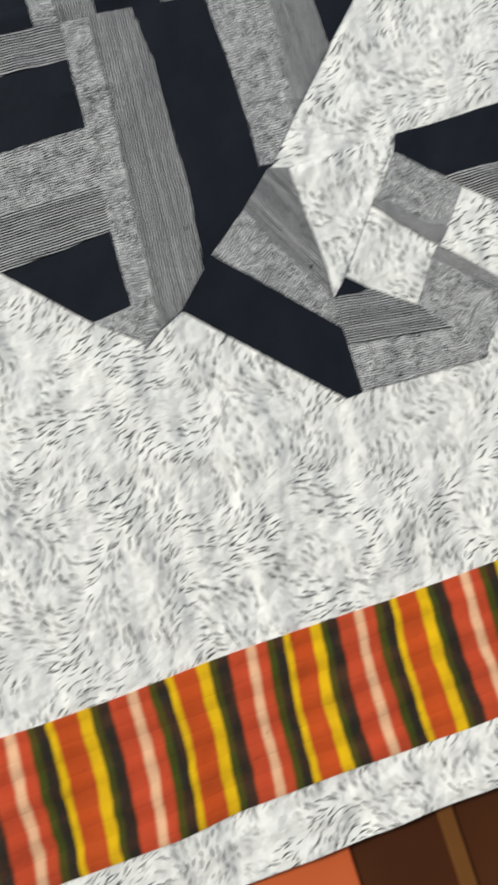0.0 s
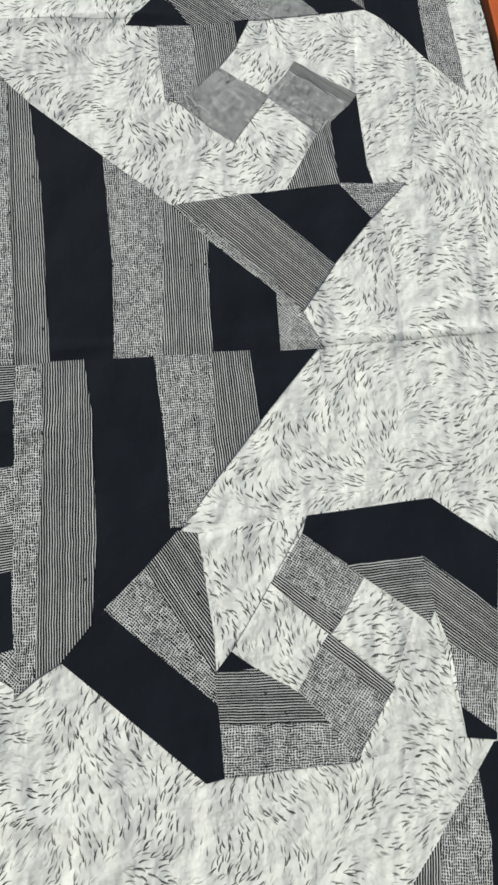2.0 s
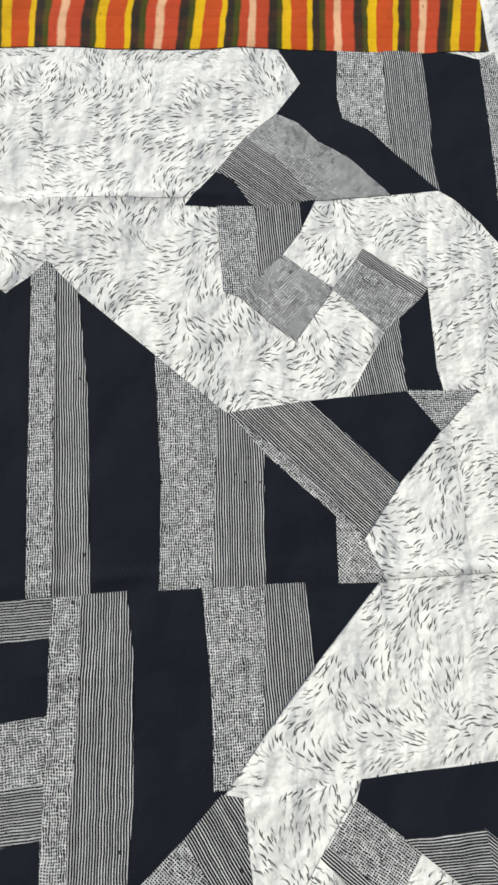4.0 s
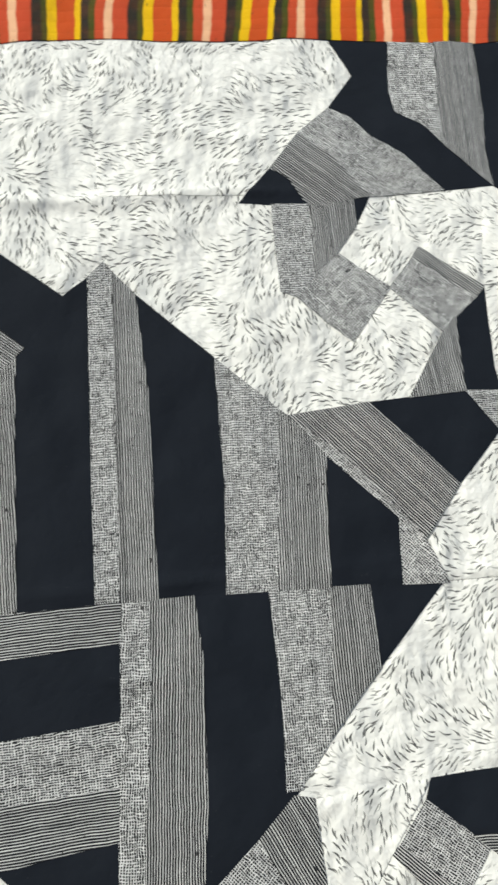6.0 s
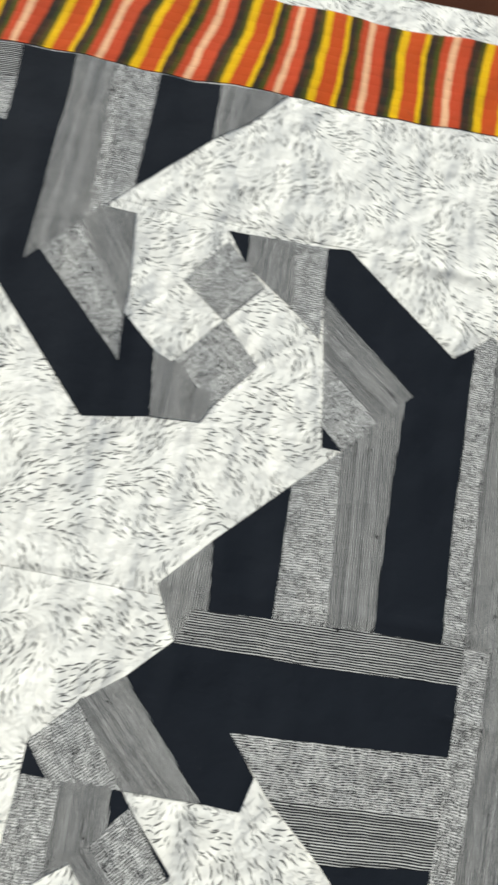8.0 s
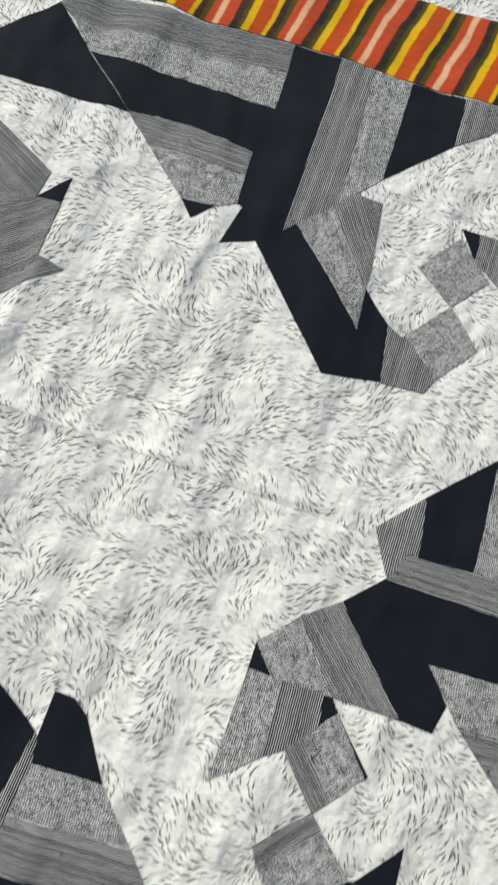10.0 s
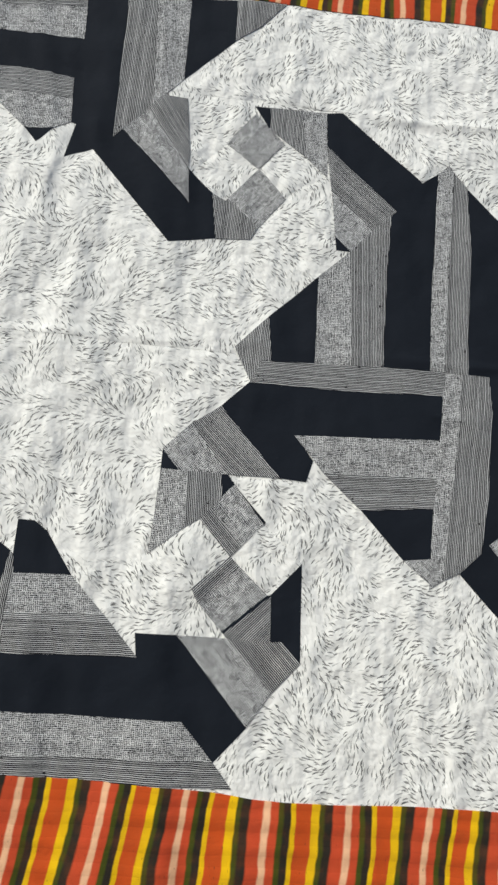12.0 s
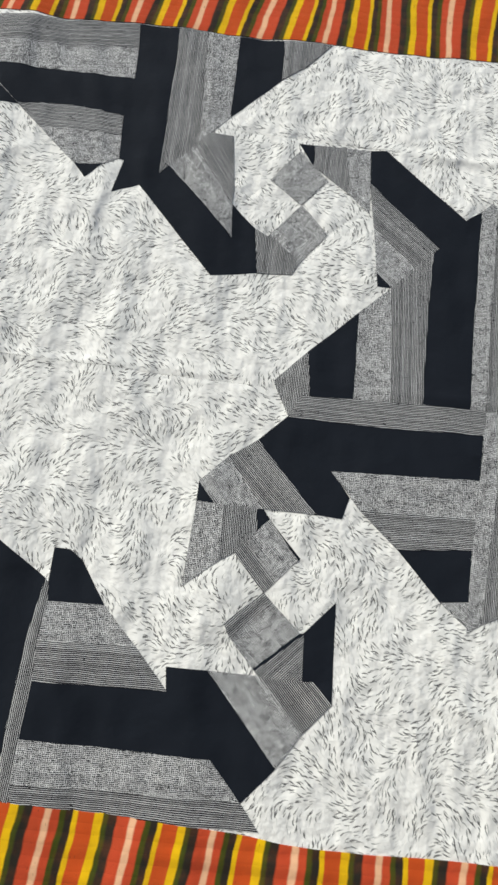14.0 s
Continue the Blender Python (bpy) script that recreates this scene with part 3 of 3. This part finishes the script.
patch(BLACK, 93, (-20.2, 4.6), (-18.1, 4.8), (-14.7, 1.5), (-15.3, 18.6), (-20.6, 12.7))
patch(SLUB, 132, (-23.4, -9.6), (-19.4, -3.8), (-27.6, 4.8), (-36.5, 4.9))
patch(PIN, 134, (-19.4, -3.8), (-14.7, 1.5), (-18.1, 4.8), (-20.2, 4.6), (-27.6, 4.8))
patch(BLACK, 106, (-91.8, -18.5), (-70.3, -19.4), (-69.4, -9.3), (-68.5, 7.1), (-67.0, 17.4), (-78.2, 24.6), (-110.1, 46.2))
patch(PIN, 87, (-67.0, 17.4), (-68.5, 7.1), (-69.4, -9.3), (-69.2, -19.2), (-66.7, -19.5), (-67.2, -16.3), (-67.0, -9.3), (-66.4, 0.3), (-66.7, 6.9), (-66.0, 13.6), (-66.4, 16.7))
patch(BLACK, 2, (-66.4, 16.7), (-66.0, 13.6), (-56.0, 13.9), (-61.2, 21.3), (-63.5, 22.9), (-66.3, 23.0))
patch(SLUB, 3, (-66.7, 6.9), (-49.7, 7.6), (-56.0, 13.9), (-66.0, 13.6))
patch(PIN, 1, (-66.4, 0.3), (-43.3, 0.9), (-49.7, 7.6), (-66.7, 6.9))
patch(BLACK, 180, (-66.4, 0.3), (-67.0, -9.3), (-34.6, -9.4), (-28.8, -15.6), (-23.4, -9.6), (-36.5, 4.9), (-43.8, 4.8), (-43.3, 0.9))
patch(SLUB, 1, (-67.2, -16.3), (-28.8, -15.6), (-34.6, -9.4), (-67.0, -9.3))
patch(PIN, 180, (-66.7, -19.5), (-25.3, -19.7), (-28.8, -15.6), (-67.2, -16.3))
patch(PIN, 89, (-57.9, 100.4), (-50.7, 108.0), (-52.1, 135.0), (-58.0, 135.2))
patch(SLUB, 93, (-50.7, 108.0), (-48.8, 110.1), (-45.1, 114.8), (-45.1, 134.8), (-52.1, 135.0))
patch(BLACK, 92, (-45.1, 114.8), (-35.0, 125.3), (-35.3, 135.1), (-45.1, 134.8))
patch(PIN, 90, (-35.0, 125.3), (-30.1, 129.3), (-25.0, 135.8), (-35.3, 135.1))
patch(SLUB, 134, (-41.8, 87.7), (-42.4, 94.6), (-51.5, 107.3), (-56.2, 102.2))
patch(PIN, 125, (-42.4, 94.6), (-42.4, 98.1), (-43.9, 110.2), (-48.8, 110.1), (-50.7, 108.1), (-51.5, 107.3))
patch(BLACK, 133, (-65.5, 102.3), (-67.0, 94.8), (-61.7, 97.1), (-45.0, 78.9), (-35.8, 80.6), (-37.1, 90.0), (-42.4, 94.6), (-41.8, 87.7), (-56.2, 102.2), (-57.9, 100.4))
patch(PIN, 88, (-35.8, 80.6), (-29.0, 81.0), (-27.8, 83.6), (-34.0, 89.4), (-34.5, 88.9), (-37.1, 90.0))
patch(SLUB, 52, (-34.0, 89.4), (-27.8, 83.6), (-22.6, 90.4), (-28.3, 96.5))
patch(SLUB, 57, (-35.1, 101.5), (-28.3, 96.5), (-23.5, 102.6), (-29.6, 108.7))
patch(BLACK, 126, (-26.5, 105.6), (-26.7, 110.5), (-29.9, 110.5))
patch(PIN, 88, (-26.5, 105.6), (-18.9, 100.3), (-20.1, 110.7), (-26.7, 110.5))
patch(SLUB, 88, (-18.9, 100.3), (-14.4, 96.3), (-15.1, 110.9), (-20.1, 110.7))
patch(PIN, 5, (-104.2, 126.6), (-66.5, 129.8), (-66.9, 135.3), (-103.0, 133.7), (-107.6, 128.7))
patch(SLUB, 5, (-99.9, 121.9), (-66.3, 122.1), (-66.5, 129.8), (-104.2, 126.6))
patch(BLACK, 89, (-89.3, 112.7), (-80.8, 113.9), (-67.3, 112.7), (-66.7, 102.6), (-57.9, 100.4), (-58.0, 135.2), (-66.9, 135.3), (-66.3, 122.1), (-99.9, 121.9))
patch(BLACK, 44, (-122.1, 111.7), (-105.5, 112.0), (-98.0, 112.1), (-89.3, 112.7), (-99.9, 121.9), (-107.6, 128.7), (-123.0, 113.6))
patch(PIN, 139, (-100.2, 122.3), (-99.9, 121.9), (-89.2, 112.6), (-89.3, 112.7))
patch(PIN, 0, (-84.0, 108.0), (-67.1, 108.2), (-67.3, 112.7), (-80.8, 113.9), (-89.3, 112.7))
patch(SLUB, 0, (-75.4, 100.2), (-69.7, 100.7), (-66.7, 102.6), (-67.1, 108.2), (-84.0, 108.0))
patch(BLACK, 5, (-72.9, 97.4), (-69.7, 100.7), (-75.4, 100.2))
patch(PIN, 152, (-123.5, 87.6), (-97.7, 92.4), (-97.1, 97.5), (-132.5, 116.1))
patch(BLACK, 48, (-93.4, 92.6), (-93.3, 97.4), (-97.7, 92.4))
patch(PIN, 43, (-114.4, 58.3), (-88.8, 81.9), (-93.1, 82.5), (-93.4, 92.6), (-97.7, 92.4), (-123.5, 87.6))
# no cloth of their own: thin black strips drawing the shade in two open seams
patch(BLACK, 179, (-28.8, 6.0), (-28.5, 5.8), (-20.6, 12.7), (-21.2, 12.7), raised=0.0014)
patch(BLACK, 126, (-22.6, 25.4), (-22.4, 25.7), (-28.5, 32.0), (-29.0, 32.9), raised=0.0014)

# white pieces between the strips, each cut from another stretch of the print
patch(WHITE, 0, (32.1, 15.1), (34.4, 17.3), (40.5, 25.0), (46.3, 32.8), (31.8, 32.3))
patch(WHITE, 0, (34.4, 17.3), (42.0, 11.4), (46.9, 17.8), (40.5, 25.0))
patch(WHITE, 0, (52.4, 24.3), (46.9, 17.8), (54.0, 10.6), (58.2, 18.8))
patch(WHITE, 0, (54.0, 10.6), (47.8, 2.7), (62.2, 3.3), (60.9, 19.2), (58.2, 18.8))
patch(WHITE, 0, (29.9, 33.3), (46.3, 33.1), (63.2, 33.4), (52.3, 45.2), (51.5, 55.2))
patch(WHITE, 0, (48.8, 109.5), (43.0, 101.6), (49.8, 96.0), (54.8, 101.9))
patch(WHITE, 0, (49.8, 96.0), (43.7, 88.5), (50.5, 81.8), (56.5, 89.2))
patch(WHITE, 0, (48.8, 109.5), (54.8, 101.9), (63.4, 95.5), (65.6, 110.4))
patch(WHITE, 0, (65.6, 110.4), (63.4, 95.5), (63.6, 80.4), (69.6, 80.6), (74.6, 102.4))
patch(WHITE, 0, (-35.1, 101.5), (-41.4, 94.6), (-34.5, 88.9), (-28.3, 96.5))
patch(WHITE, 0, (-42.6, 110.3), (-41.4, 94.6), (-35.1, 101.5), (-29.9, 110.2))
patch(WHITE, 0, (-28.3, 96.5), (-22.6, 90.7), (-15.4, 96.8), (-22.2, 102.6))
patch(WHITE, 0, (-15.0, 96.3), (-22.4, 90.3), (-28.3, 81.3), (-12.3, 80.6))
patch(WHITE, 0, (-34.3, 25.6), (-42.0, 19.5), (-34.7, 13.1), (-28.3, 19.1))
patch(WHITE, 0, (-28.3, 19.1), (-21.7, 13.3), (-15.4, 18.6), (-22.6, 25.4))
patch(WHITE, 0, (-28.7, 33.6), (-22.6, 25.4), (-15.7, 18.8), (-15.7, 33.3))
patch(WHITE, 0, (-43.2, 113.0), (-11.5, 111.3), (5.4, 97.3), (10.8, 102.0), (10.4, 134.8), (-24.6, 134.8))
